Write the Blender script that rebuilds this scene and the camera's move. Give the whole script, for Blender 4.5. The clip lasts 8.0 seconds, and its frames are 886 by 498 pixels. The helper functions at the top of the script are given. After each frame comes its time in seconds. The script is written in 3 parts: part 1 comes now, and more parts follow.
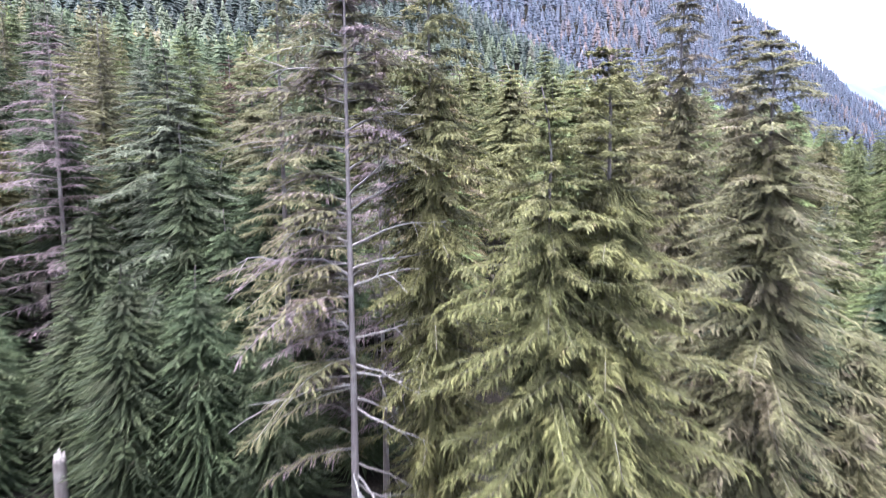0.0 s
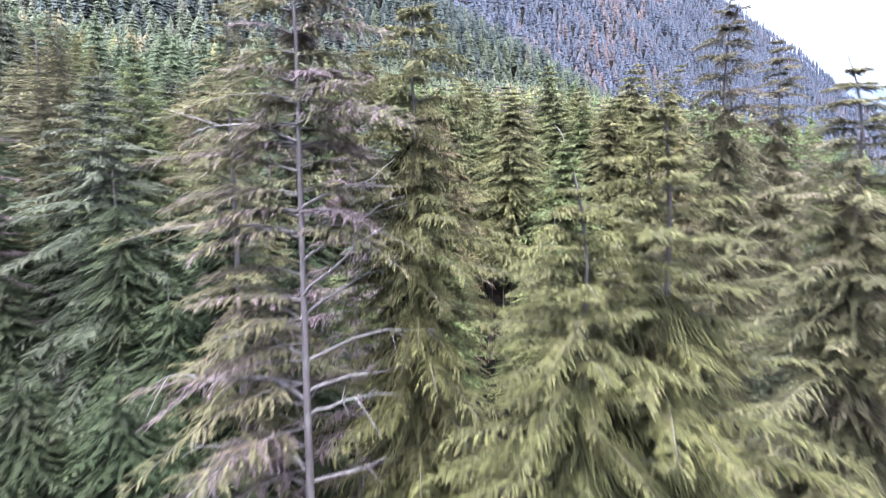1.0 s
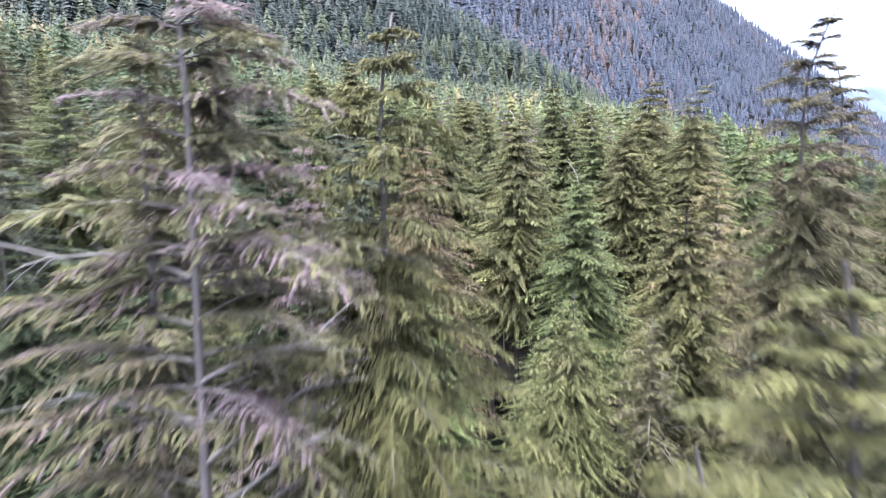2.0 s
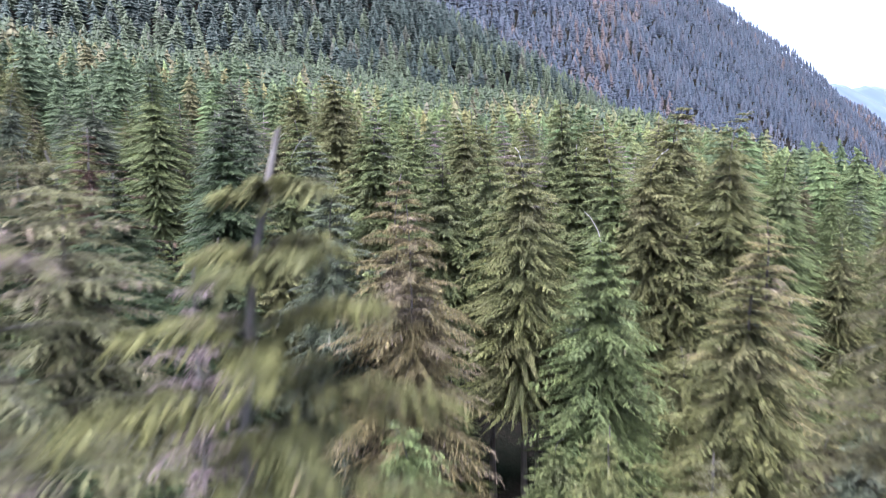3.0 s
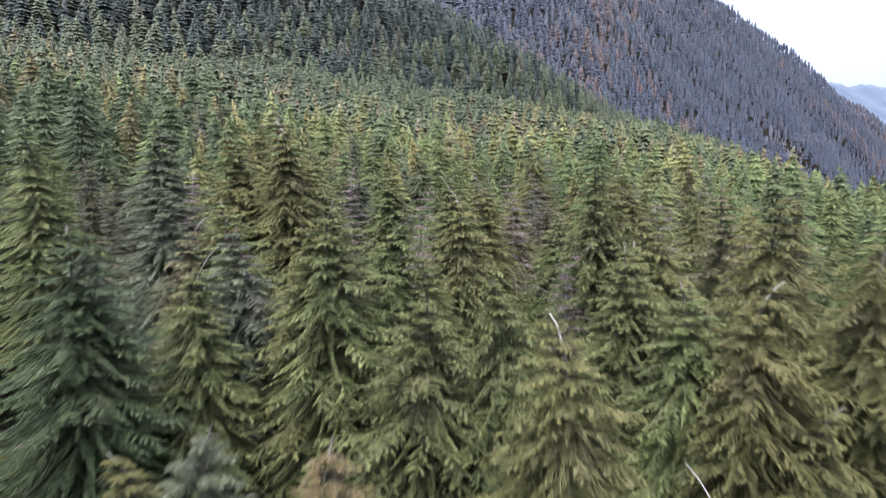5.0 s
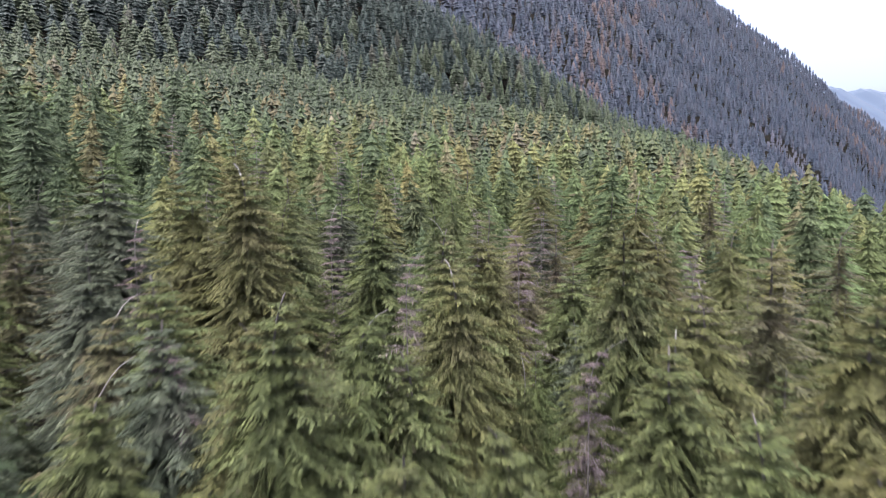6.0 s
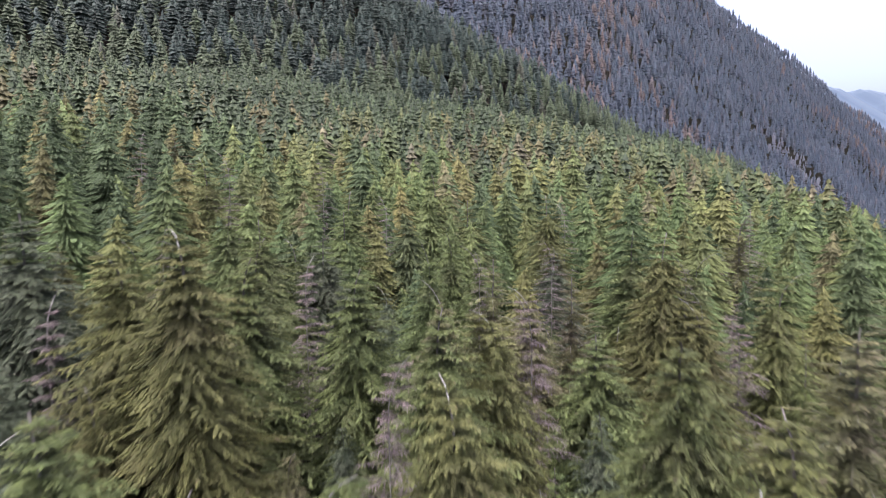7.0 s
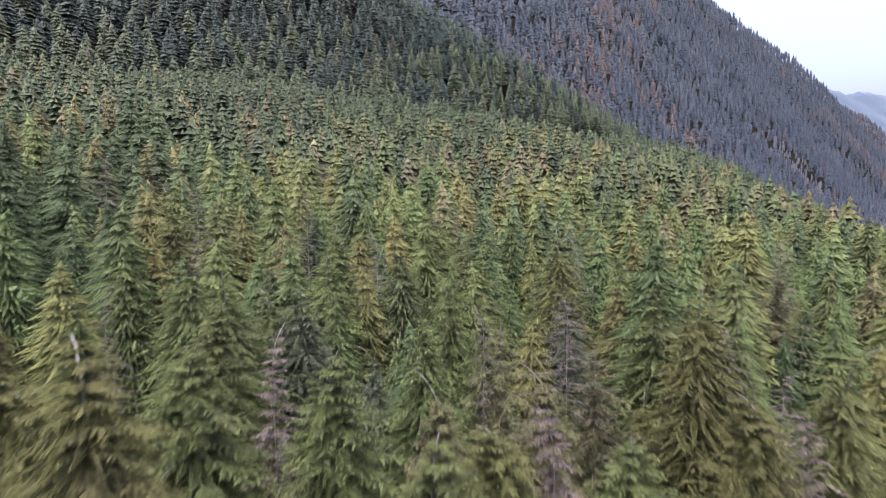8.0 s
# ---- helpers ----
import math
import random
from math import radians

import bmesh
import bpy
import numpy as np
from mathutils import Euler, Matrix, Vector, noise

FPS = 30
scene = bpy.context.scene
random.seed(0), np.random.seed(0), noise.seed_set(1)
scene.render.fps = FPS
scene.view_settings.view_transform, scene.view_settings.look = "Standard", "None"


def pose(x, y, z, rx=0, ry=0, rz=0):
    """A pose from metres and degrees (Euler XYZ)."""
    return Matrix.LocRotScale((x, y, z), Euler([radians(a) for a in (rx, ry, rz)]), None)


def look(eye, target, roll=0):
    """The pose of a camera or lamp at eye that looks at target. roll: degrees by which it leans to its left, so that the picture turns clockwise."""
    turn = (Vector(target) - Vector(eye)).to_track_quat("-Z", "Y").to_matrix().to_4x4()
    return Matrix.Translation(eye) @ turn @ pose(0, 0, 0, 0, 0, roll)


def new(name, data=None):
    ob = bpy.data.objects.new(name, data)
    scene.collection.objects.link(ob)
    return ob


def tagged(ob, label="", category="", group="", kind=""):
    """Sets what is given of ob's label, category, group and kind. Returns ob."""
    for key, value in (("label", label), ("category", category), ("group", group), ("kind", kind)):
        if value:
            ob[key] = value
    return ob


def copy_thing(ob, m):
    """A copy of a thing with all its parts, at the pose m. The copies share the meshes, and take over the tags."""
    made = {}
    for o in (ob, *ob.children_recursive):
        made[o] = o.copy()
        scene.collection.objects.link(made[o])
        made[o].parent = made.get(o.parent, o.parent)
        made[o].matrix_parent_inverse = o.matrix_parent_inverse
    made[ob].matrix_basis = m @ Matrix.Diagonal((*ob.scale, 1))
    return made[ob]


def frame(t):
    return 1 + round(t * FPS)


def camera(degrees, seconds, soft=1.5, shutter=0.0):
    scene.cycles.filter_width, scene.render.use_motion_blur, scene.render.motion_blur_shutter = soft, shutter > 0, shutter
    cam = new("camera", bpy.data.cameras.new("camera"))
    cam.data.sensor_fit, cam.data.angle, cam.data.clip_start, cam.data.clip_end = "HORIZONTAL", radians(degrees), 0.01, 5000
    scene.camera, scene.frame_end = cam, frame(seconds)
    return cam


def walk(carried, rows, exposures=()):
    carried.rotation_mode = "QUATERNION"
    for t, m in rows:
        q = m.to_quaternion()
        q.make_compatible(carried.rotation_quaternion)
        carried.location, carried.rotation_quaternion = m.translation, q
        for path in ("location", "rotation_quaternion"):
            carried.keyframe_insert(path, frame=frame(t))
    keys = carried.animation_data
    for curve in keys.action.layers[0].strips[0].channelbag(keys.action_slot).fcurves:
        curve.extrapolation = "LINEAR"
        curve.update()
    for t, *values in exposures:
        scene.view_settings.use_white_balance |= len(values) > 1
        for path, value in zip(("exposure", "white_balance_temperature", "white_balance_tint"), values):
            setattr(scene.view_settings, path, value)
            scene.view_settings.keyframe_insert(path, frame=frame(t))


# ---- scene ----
cam = camera(75.0, 8.0, soft=1.0, shutter=0.65)
EXPOSURE = 4.15
PATH = [
    (0, (0.098, -0.059, 17.989), (0.082, 1.931, 17.793), -0.7),
    (0.5, (0.222, 2.844, 19.298), (0.212, 4.835, 19.105), -0.7),
    (1, (0.331, 5.916, 20.701), (0.328, 7.907, 20.51), -0.7),
    (1.5, (0.393, 9.111, 22.12), (0.4, 11.102, 21.93), -0.8),
    (2, (0.537, 12.335, 23.571), (0.549, 14.326, 23.381), -0.8),
    (2.2, (0.609, 13.639, 24.121), (0.621, 15.631, 23.938), -1.0),
    (3.3, (1.101, 21.239, 27.472), (1.122, 23.23, 27.281), -0.9),
    (3.5, (1.179, 22.631, 28.097), (1.201, 24.622, 27.906), -0.9),
    (4, (1.352, 26.165, 29.55), (1.379, 28.156, 29.36), -0.8),
    (4.5, (1.548, 29.826, 31.148), (1.578, 31.817, 30.957), -0.8),
    (4.7, (1.572, 31.286, 31.9), (1.606, 33.276, 31.699), -0.9),
    (5.8, (2.171, 39.148, 35.429), (2.208, 41.138, 35.235), -0.8),
    (6, (2.261, 40.663, 36.088), (2.298, 42.654, 35.896), -0.7),
    (6.5, (2.483, 44.423, 37.772), (2.522, 46.413, 37.58), -0.7),
    (7, (2.64, 48.197, 39.434), (2.681, 50.188, 39.242), -0.7),
    (7.5, (2.731, 51.661, 40.855), (2.777, 53.651, 40.667), -0.5),
    (8, (2.868, 55.402, 42.521), (2.914, 57.392, 42.331), -0.5),
]
walk(cam, [(t, look(eye, target, roll)) for t, eye, target, roll in PATH], exposures=[(t, EXPOSURE + stops, kelvin, tint) for t, stops, kelvin, tint in (
    (0.0, 0.36, 5550, 18.0), (2.0, 0.06, 5550, 17.0), (3.5, -0.42, 5450, 14.0), (4.5, -0.7, 5750, 14.0), (6.0, -0.87, 5950, 16.0), (8.0, -1.03, 6050, 16.0))])

# ---------------------------------------------------------------- light: a bright overcast sky
SUN_ELEVATION, SUN_AZIMUTH = radians(80), radians(-160)
world = bpy.data.worlds.new("overcast_sky")
scene.world = world
world.use_nodes = True
wn, wl = world.node_tree.nodes, world.node_tree.links
sky = wn.new("ShaderNodeTexSky")
sky.sky_type, sky.sun_disc = "NISHITA", False
sky.sun_elevation, sky.sun_rotation = SUN_ELEVATION, SUN_AZIMUTH
sky.air_density, sky.dust_density, sky.ozone_density = 0.5, 10.0, 0.1
wl.new(sky.outputs["Color"], wn["Background"].inputs["Color"])
wn["Background"].inputs["Strength"].default_value = 0.095
sun = new("sun", bpy.data.lights.new("sun", "SUN"))
sun.data.energy, sun.data.angle, sun.data.color = 1.5, radians(32), (1.0, 0.97, 0.93)
sun.matrix_world = look((0, 0, 400), (-400 * math.sin(SUN_AZIMUTH) / math.tan(SUN_ELEVATION), -400 * math.cos(SUN_AZIMUTH) / math.tan(SUN_ELEVATION), 0))


# ---------------------------------------------------------------- materials
def material(name):
    m = bpy.data.materials.new(name)
    m.use_nodes = True
    return m, m.node_tree.nodes, m.node_tree.links, m.node_tree.nodes["Principled BSDF"]


def ramp(nodes, stops, constant=False):
    r = nodes.new("ShaderNodeValToRGB")
    if constant:
        r.color_ramp.interpolation = "CONSTANT"
    while len(r.color_ramp.elements) < len(stops):
        r.color_ramp.elements.new(1.0)
    for e, (p, c) in zip(r.color_ramp.elements, stops):
        e.position, e.color = p, (*c, 1)
    return r


def mixed(nodes, links, kind, factor, a, b):
    n = nodes.new("ShaderNodeMix")
    n.data_type, n.blend_type = "RGBA", kind
    for socket, v in ((n.inputs["Factor"], factor), (n.inputs[6], a), (n.inputs[7], b)):
        if isinstance(v, bpy.types.NodeSocket):
            links.new(v, socket)
        elif isinstance(v, tuple):
            socket.default_value = (*v, 1)
        else:
            socket.default_value = v
    return n.outputs[2]


def noise_fac(nodes, links, scale, detail=3, coords="Object", stretch=None):
    tc = nodes.new("ShaderNodeTexCoord")
    n = nodes.new("ShaderNodeTexNoise")
    n.inputs["Scale"].default_value, n.inputs["Detail"].default_value = scale, detail
    out = tc.outputs[coords]
    if stretch:
        mp = nodes.new("ShaderNodeMapping")
        mp.inputs["Scale"].default_value = stretch
        links.new(out, mp.inputs["Vector"])
        out = mp.outputs["Vector"]
    links.new(out, n.inputs["Vector"])
    return n.outputs["Fac"]


def foliage(name, dark, light, dead, dead_share, stuff=None, feathered=True, full=0.8, weak=0.35):
    """Needles: per-spray tint from dark to light, some sprays dying, patches at crown scale, a little light through."""
    m, n, l, p = material(name)
    tint = n.new("ShaderNodeAttribute")
    tint.attribute_name = "tint"
    if stuff:
        tree = n.new("ShaderNodeAttribute")
        tree.attribute_name = "tree"
        base = ramp(n, stuff)
        l.new(tree.outputs["Fac"], base.inputs["Fac"])
        shade = ramp(n, [(0.0, dark), (1.0, light)])
        l.new(tint.outputs["Fac"], shade.inputs["Fac"])
        colour = mixed(n, l, "MULTIPLY", 1.0, base.outputs["Color"], shade.outputs["Color"])
    else:
        r = ramp(n, [(0.0, dark), (1.0 - dead_share, light), (min(0.999, 1.02 - dead_share), dead)])
        l.new(tint.outputs["Fac"], r.inputs["Fac"])
        info = n.new("ShaderNodeObjectInfo")
        hs = n.new("ShaderNodeHueSaturation")
        for socket, low, high in (("Hue", 0.484, 0.508), ("Value", 0.78, 1.15)):
            mr = n.new("ShaderNodeMapRange")
            mr.inputs["To Min"].default_value, mr.inputs["To Max"].default_value = low, high
            l.new(info.outputs["Random"], mr.inputs["Value"])
            l.new(mr.outputs["Result"], hs.inputs[socket])
        l.new(r.outputs["Color"], hs.inputs["Color"])
        dying = ramp(n, [(0.52, (0, 0, 0)), (0.68, (weak, weak, weak))])
        l.new(noise_fac(n, l, 0.4, 3), dying.inputs["Fac"])
        colour = mixed(n, l, "MIX", dying.outputs["Color"], hs.outputs["Color"], dead)
    patch = ramp(n, [(0.3, (0.88, 0.89, 0.92)), (0.7, (1.12, 1.1, 1.04))])
    l.new(noise_fac(n, l, 0.35 if not stuff else 0.03), patch.inputs["Fac"])
    colour = mixed(n, l, "MULTIPLY", 1.0, colour, patch.outputs["Color"])
    grain = ramp(n, [(0.32, (0.82, 0.72, 0.84)), (0.68, (1.45, 1.265, 1.28))])
    l.new(noise_fac(n, l, 5.0 if feathered else 0.8, 4), grain.inputs["Fac"])
    colour = mixed(n, l, "MULTIPLY", 1.0, colour, grain.outputs["Color"])
    l.new(colour, p.inputs["Base Color"])
    p.inputs["Roughness"].default_value = 0.7
    p.inputs["Specular IOR Level"].default_value = 0.12
    if feathered:
        tufts = n.new("ShaderNodeBump")
        tufts.inputs["Strength"].default_value, tufts.inputs["Distance"].default_value = 0.4 if stuff else 0.7, 0.2
        l.new(noise_fac(n, l, 3.6, 4), tufts.inputs["Height"])
        l.new(tufts.outputs["Normal"], p.inputs["Normal"])
    t = n.new("ShaderNodeBsdfTranslucent")
    l.new(colour, t.inputs["Color"])
    mx = n.new("ShaderNodeMixShader")
    mx.inputs["Fac"].default_value = 0.16 if stuff else 0.3
    l.new(p.outputs[0], mx.inputs[1])
    l.new(t.outputs[0], mx.inputs[2])
    if not feathered:
        l.new(mx.outputs[0], n["Material Output"].inputs["Surface"])
        return m
    # a spray is a comb of needle twigs set aslant on its stem, with air between them
    uv = n.new("ShaderNodeUVMap")
    uv.uv_map = "spray"
    xy = n.new("ShaderNodeSeparateXYZ")
    l.new(uv.outputs["UV"], xy.inputs["Vector"])

    def calc(op, a, c):
        node = n.new("ShaderNodeMath")
        node.operation = op
        for socket, value in zip(node.inputs, (a, c)):
            if isinstance(value, bpy.types.NodeSocket):
                l.new(value, socket)
            else:
                socket.default_value = value
        return node.outputs[0]

    edge = calc("ABSOLUTE", xy.outputs["Y"], 0.0)
    slant = calc("SUBTRACT", xy.outputs["X"], calc("MULTIPLY", edge, 0.4))
    wobble = calc("MULTIPLY", noise_fac(n, l, 3.0, 2), 2.2)
    teeth = calc("FRACT", calc("ADD", calc("MULTIPLY", slant, 15.0), wobble), 0.0)
    frayed = calc("MULTIPLY", calc("SUBTRACT", noise_fac(n, l, 14.0, 2), 0.5), 2.0)
    thick = calc("ADD", calc("SUBTRACT", full, calc("MULTIPLY", edge, 1.2)), frayed)
    solid = calc("MAXIMUM", calc("LESS_THAN", teeth, thick), calc("LESS_THAN", xy.outputs["X"], -1.0))
    air = n.new("ShaderNodeBsdfTransparent")
    cut = n.new("ShaderNodeMixShader")
    l.new(solid, cut.inputs["Fac"])
    l.new(air.outputs[0], cut.inputs[1])
    l.new(mx.outputs[0], cut.inputs[2])
    l.new(cut.outputs[0], n["Material Output"].inputs["Surface"])
    return m


def bark(name, low, high):
    m, n, l, p = material(name)
    r = ramp(n, [(0.3, low), (0.7, high)])
    l.new(noise_fac(n, l, 6.0, 5, stretch=(1, 1, 0.18)), r.inputs["Fac"])
    lichen = ramp(n, [(0.52, (0, 0, 0)), (0.68, (1, 1, 1))])
    l.new(noise_fac(n, l, 0.9, 4), lichen.inputs["Fac"])
    colour = mixed(n, l, "MIX", lichen.outputs["Color"], r.outputs["Color"], (0.09, 0.092, 0.086))
    l.new(colour, p.inputs["Base Color"])
    p.inputs["Roughness"].default_value = 0.85
    b = n.new("ShaderNodeBump")
    b.inputs["Strength"].default_value, b.inputs["Distance"].default_value = 0.6, 0.03
    l.new(noise_fac(n, l, 14.0, 4, stretch=(1, 1, 0.12)), b.inputs["Height"])
    l.new(b.outputs["Normal"], p.inputs["Normal"])
    return m


NEEDLES = {
    "green": foliage("needles_green", (0.021, 0.034, 0.0125), (0.056, 0.079, 0.027), (0.052, 0.050, 0.032), 0.04, weak=0.2),
    "yellow": foliage("needles_yellow_green", (0.031, 0.041, 0.015), (0.059, 0.071, 0.0245), (0.056, 0.051, 0.030), 0.04, weak=0.25),
    "blue": foliage("needles_blue_green", (0.021, 0.032, 0.020), (0.047, 0.065, 0.039), (0.050, 0.050, 0.043), 0.04, weak=0.2),
    "olive": foliage("needles_olive", (0.032, 0.038, 0.018), (0.058, 0.066, 0.030), (0.056, 0.051, 0.037), 0.1, weak=0.6),
    "tan": foliage("needles_tan", (0.040, 0.041, 0.018), (0.084, 0.083, 0.035), (0.084, 0.077, 0.066), 0.1, weak=0.5),
    "rust": foliage("needles_rust", (0.014, 0.009, 0.007), (0.032, 0.020, 0.013), (0.023, 0.022, 0.016), 0.15, weak=0.5),
    # green needles darkened: shade deep in the stand is put into this colour
    "dark": foliage("needles_shaded_green", (0.008, 0.016, 0.007), (0.021, 0.034, 0.013), (0.030, 0.030, 0.020), 0.03, weak=0.2),
    "grey": foliage("dead_twigs_grey", (0.052, 0.047, 0.048), (0.108, 0.097, 0.100), (0.060, 0.057, 0.048), 0.15, full=0.6),
}
BARK = bark("bark_grey_brown", (0.027, 0.023, 0.022), (0.064, 0.057, 0.055))
HEMLOCK = bark("hemlock_bark_grey", (0.030, 0.027, 0.027), (0.072, 0.066, 0.066))
SNAG = bark("weathered_deadwood", (0.044, 0.041, 0.041), (0.092, 0.086, 0.086))
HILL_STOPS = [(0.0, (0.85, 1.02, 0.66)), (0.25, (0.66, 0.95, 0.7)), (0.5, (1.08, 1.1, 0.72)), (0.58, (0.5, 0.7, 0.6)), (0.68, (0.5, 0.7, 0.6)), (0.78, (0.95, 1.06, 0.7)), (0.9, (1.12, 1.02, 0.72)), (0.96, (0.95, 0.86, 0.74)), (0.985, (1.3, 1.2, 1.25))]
HILL = foliage("hill_forest_needles", (0.016, 0.022, 0.011), (0.080, 0.094, 0.048), (0, 0, 0), 0, HILL_STOPS, full=1.0)
UPPER = foliage("upper_hill_needles", (0.013, 0.0175, 0.010), (0.051, 0.058, 0.034), (0, 0, 0), 0, HILL_STOPS, feathered=False)
SLOPE = foliage("slope_forest_needles", (0.009, 0.014, 0.0125), (0.018, 0.027, 0.023), (0, 0, 0), 0,
                [(0.0, (0.9, 1.0, 0.9)), (0.5, (0.8, 1.0, 0.98)), (0.72, (0.85, 1.0, 0.95)), (0.83, (1.7, 1.75, 1.1)), (0.9, (1.7, 1.7, 1.05)), (0.95, (1.7, 1.4, 1.15))], feathered=False)
# needle colours turned blue-grey and low in contrast to paint in aerial haze
MOUNTAIN = foliage("mountain_needles_hazed", (0.016, 0.023, 0.031), (0.024, 0.033, 0.0455), (0, 0, 0), 0,
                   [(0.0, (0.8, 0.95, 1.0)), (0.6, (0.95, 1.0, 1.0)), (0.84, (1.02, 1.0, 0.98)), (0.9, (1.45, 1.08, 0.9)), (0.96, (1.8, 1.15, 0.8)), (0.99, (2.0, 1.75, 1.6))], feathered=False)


def ground_material():
    m, n, l, p = material("forest_floor")
    # near-black floor: the shade under closed crowns is put into its colour
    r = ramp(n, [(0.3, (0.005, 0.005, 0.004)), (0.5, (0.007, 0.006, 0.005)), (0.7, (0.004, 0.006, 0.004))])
    l.new(noise_fac(n, l, 0.25, 6), r.inputs["Fac"])
    fine = ramp(n, [(0.3, (0.6, 0.6, 0.6)), (0.7, (1.3, 1.3, 1.3))])
    l.new(noise_fac(n, l, 6.0, 4), fine.inputs["Fac"])
    l.new(mixed(n, l, "MULTIPLY", 1.0, r.outputs["Color"], fine.outputs["Color"]), p.inputs["Base Color"])
    p.inputs["Roughness"].default_value = 1.0
    p.inputs["Specular IOR Level"].default_value = 0.03
    b = n.new("ShaderNodeBump")
    b.inputs["Strength"].default_value, b.inputs["Distance"].default_value = 0.8, 0.2
    l.new(noise_fac(n, l, 2.0, 5), b.inputs["Height"])
    l.new(b.outputs["Normal"], p.inputs["Normal"])
    return m


# ---------------------------------------------------------------- the lie of the land
STAND = 24.0  # mean height of the stand


def soft_plus(v, w):
    return w * np.logaddexp(0, v / w)


def waves(x, y, size, seed):
    """Smooth uneven relief between about -1 and 1."""
    r = np.random.RandomState(seed)
    total = 0
    for k in range(7):
        a, f = r.uniform(0, 2 * math.pi), r.uniform(0.6, 1.9) / size
        total = total + np.sin((x * math.cos(a) + y * math.sin(a)) * f * 2 * math.pi + r.uniform(0, 6.3))
    return total / 3.5


def near_hill(x, y):
    z = 34 + 0.16 * (y - 80) - np.where(x > 0, 0.12, 0.16) * x
    z = z + 0.048 * soft_plus(y - 115, 15)
    z = z - 0.55 * soft_plus(x - (64 + 0.16 * y), 9)
    z = z - 0.03 * soft_plus(-y, 20)
    return np.minimum(z, 300) + waves(x, y, 160, 3) * np.clip((y - 110) / 150, 0, 1) * 3


def rib_line(x, y):
    """Metres beyond the wooded rib that runs aslant down the mountainside."""
    return (y - 440 - 0.4 * x) / 1.08


def far_mountain(x, y):
    """One long steep side with a rib and gullies, up to a crest that falls away to the valley."""
    line = 1255 + 25 * np.sin(x / 130) + 12 * np.sin(x / 47)
    u = np.minimum(y, line)
    z = -235 - 0.78 * x + 0.861 * u + 57 * (np.maximum(u - 560, 0) / 695) ** 2
    z = np.minimum(z, 760)
    s = rib_line(x, y)
    z = z + 18 * np.exp(-(s / 26) ** 2) / (1 + np.exp((x - 190) / 25))
    rough = np.clip((s - 20) / 150, 0, 1) * np.clip((1300 - y) / 60, 0.2, 1)
    z = z + (waves(x + 0.75 * y, 0.5 * x, 230, 11) * 9 + waves(x, y, 70, 5) * 3) * rough
    z = z - 0.6 * np.maximum(y - line, 0)
    return np.maximum(z, 12 - 0.02 * np.abs(x) - 0.02 * np.maximum(y - 1300, 0))


def canopy(x, y):
    return np.maximum(near_hill(x, y), far_mountain(x, y))


def floor_height(x, y):
    return canopy(x, y) - STAND


def mesh_of(name, verts, tris, mats, slots=None, uv=None, bent=None, **faces):
    me = bpy.data.meshes.new(name)
    verts, tris = np.asarray(verts, np.float32), np.asarray(tris, np.int32)
    me.vertices.add(len(verts))
    me.vertices.foreach_set("co", verts.ravel())
    me.loops.add(tris.size)
    me.loops.foreach_set("vertex_index", tris.ravel())
    me.polygons.add(len(tris))
    me.polygons.foreach_set("loop_start", np.arange(0, tris.size, tris.shape[1], dtype=np.int32))
    for m in mats:
        me.materials.append(m)
    if slots is not None:
        me.polygons.foreach_set("material_index", np.asarray(slots, np.int32))
    if uv is not None:
        full = np.full((tris.shape[0], 3, 2), -5.0, np.float32)
        full[:len(uv)] = uv
        me.uv_layers.new(name="spray").data.foreach_set("uv", full.ravel())
    me.update(calc_edges=True)
    if bent is not None:
        # needles catch the light as tufts, not as flat blades
        me.polygons.foreach_set("use_smooth", np.ones(len(tris), bool))
        full = np.zeros((len(verts), 3), np.float32)
        full[:len(bent)] = bent
        me.normals_split_custom_set_from_vertices(full)
    for key, values in faces.items():
        me.attributes.new(key, "FLOAT", "FACE").data.foreach_set("value", np.asarray(values, np.float32))
    return me


def sheet(name, xs, ys, height, mat):
    gx, gy = np.meshgrid(xs, ys)
    v = np.stack([gx, gy, height(gx, gy)], -1).reshape(-1, 3)
    i = np.arange(len(xs) * len(ys)).reshape(len(ys), len(xs))
    q = np.stack([i[:-1, :-1], i[:-1, 1:], i[1:, 1:], i[1:, :-1]], -1).reshape(-1, 4)
    me = mesh_of(name, v, q, [mat])
    me.polygons.foreach_set("use_smooth", np.ones(len(q), bool))
    return new(name, me)


def steps(*spans):
    return np.unique(np.concatenate([np.arange(a, b, s) for a, b, s in spans]))


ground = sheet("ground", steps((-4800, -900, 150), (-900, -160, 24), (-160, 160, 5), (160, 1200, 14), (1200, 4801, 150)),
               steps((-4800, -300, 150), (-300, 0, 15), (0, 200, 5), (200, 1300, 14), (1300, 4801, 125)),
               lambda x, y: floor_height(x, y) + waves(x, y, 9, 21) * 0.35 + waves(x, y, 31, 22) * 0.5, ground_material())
tagged(ground, "dark brown forest floor rising into wooded slopes", "ground", kind="structure")


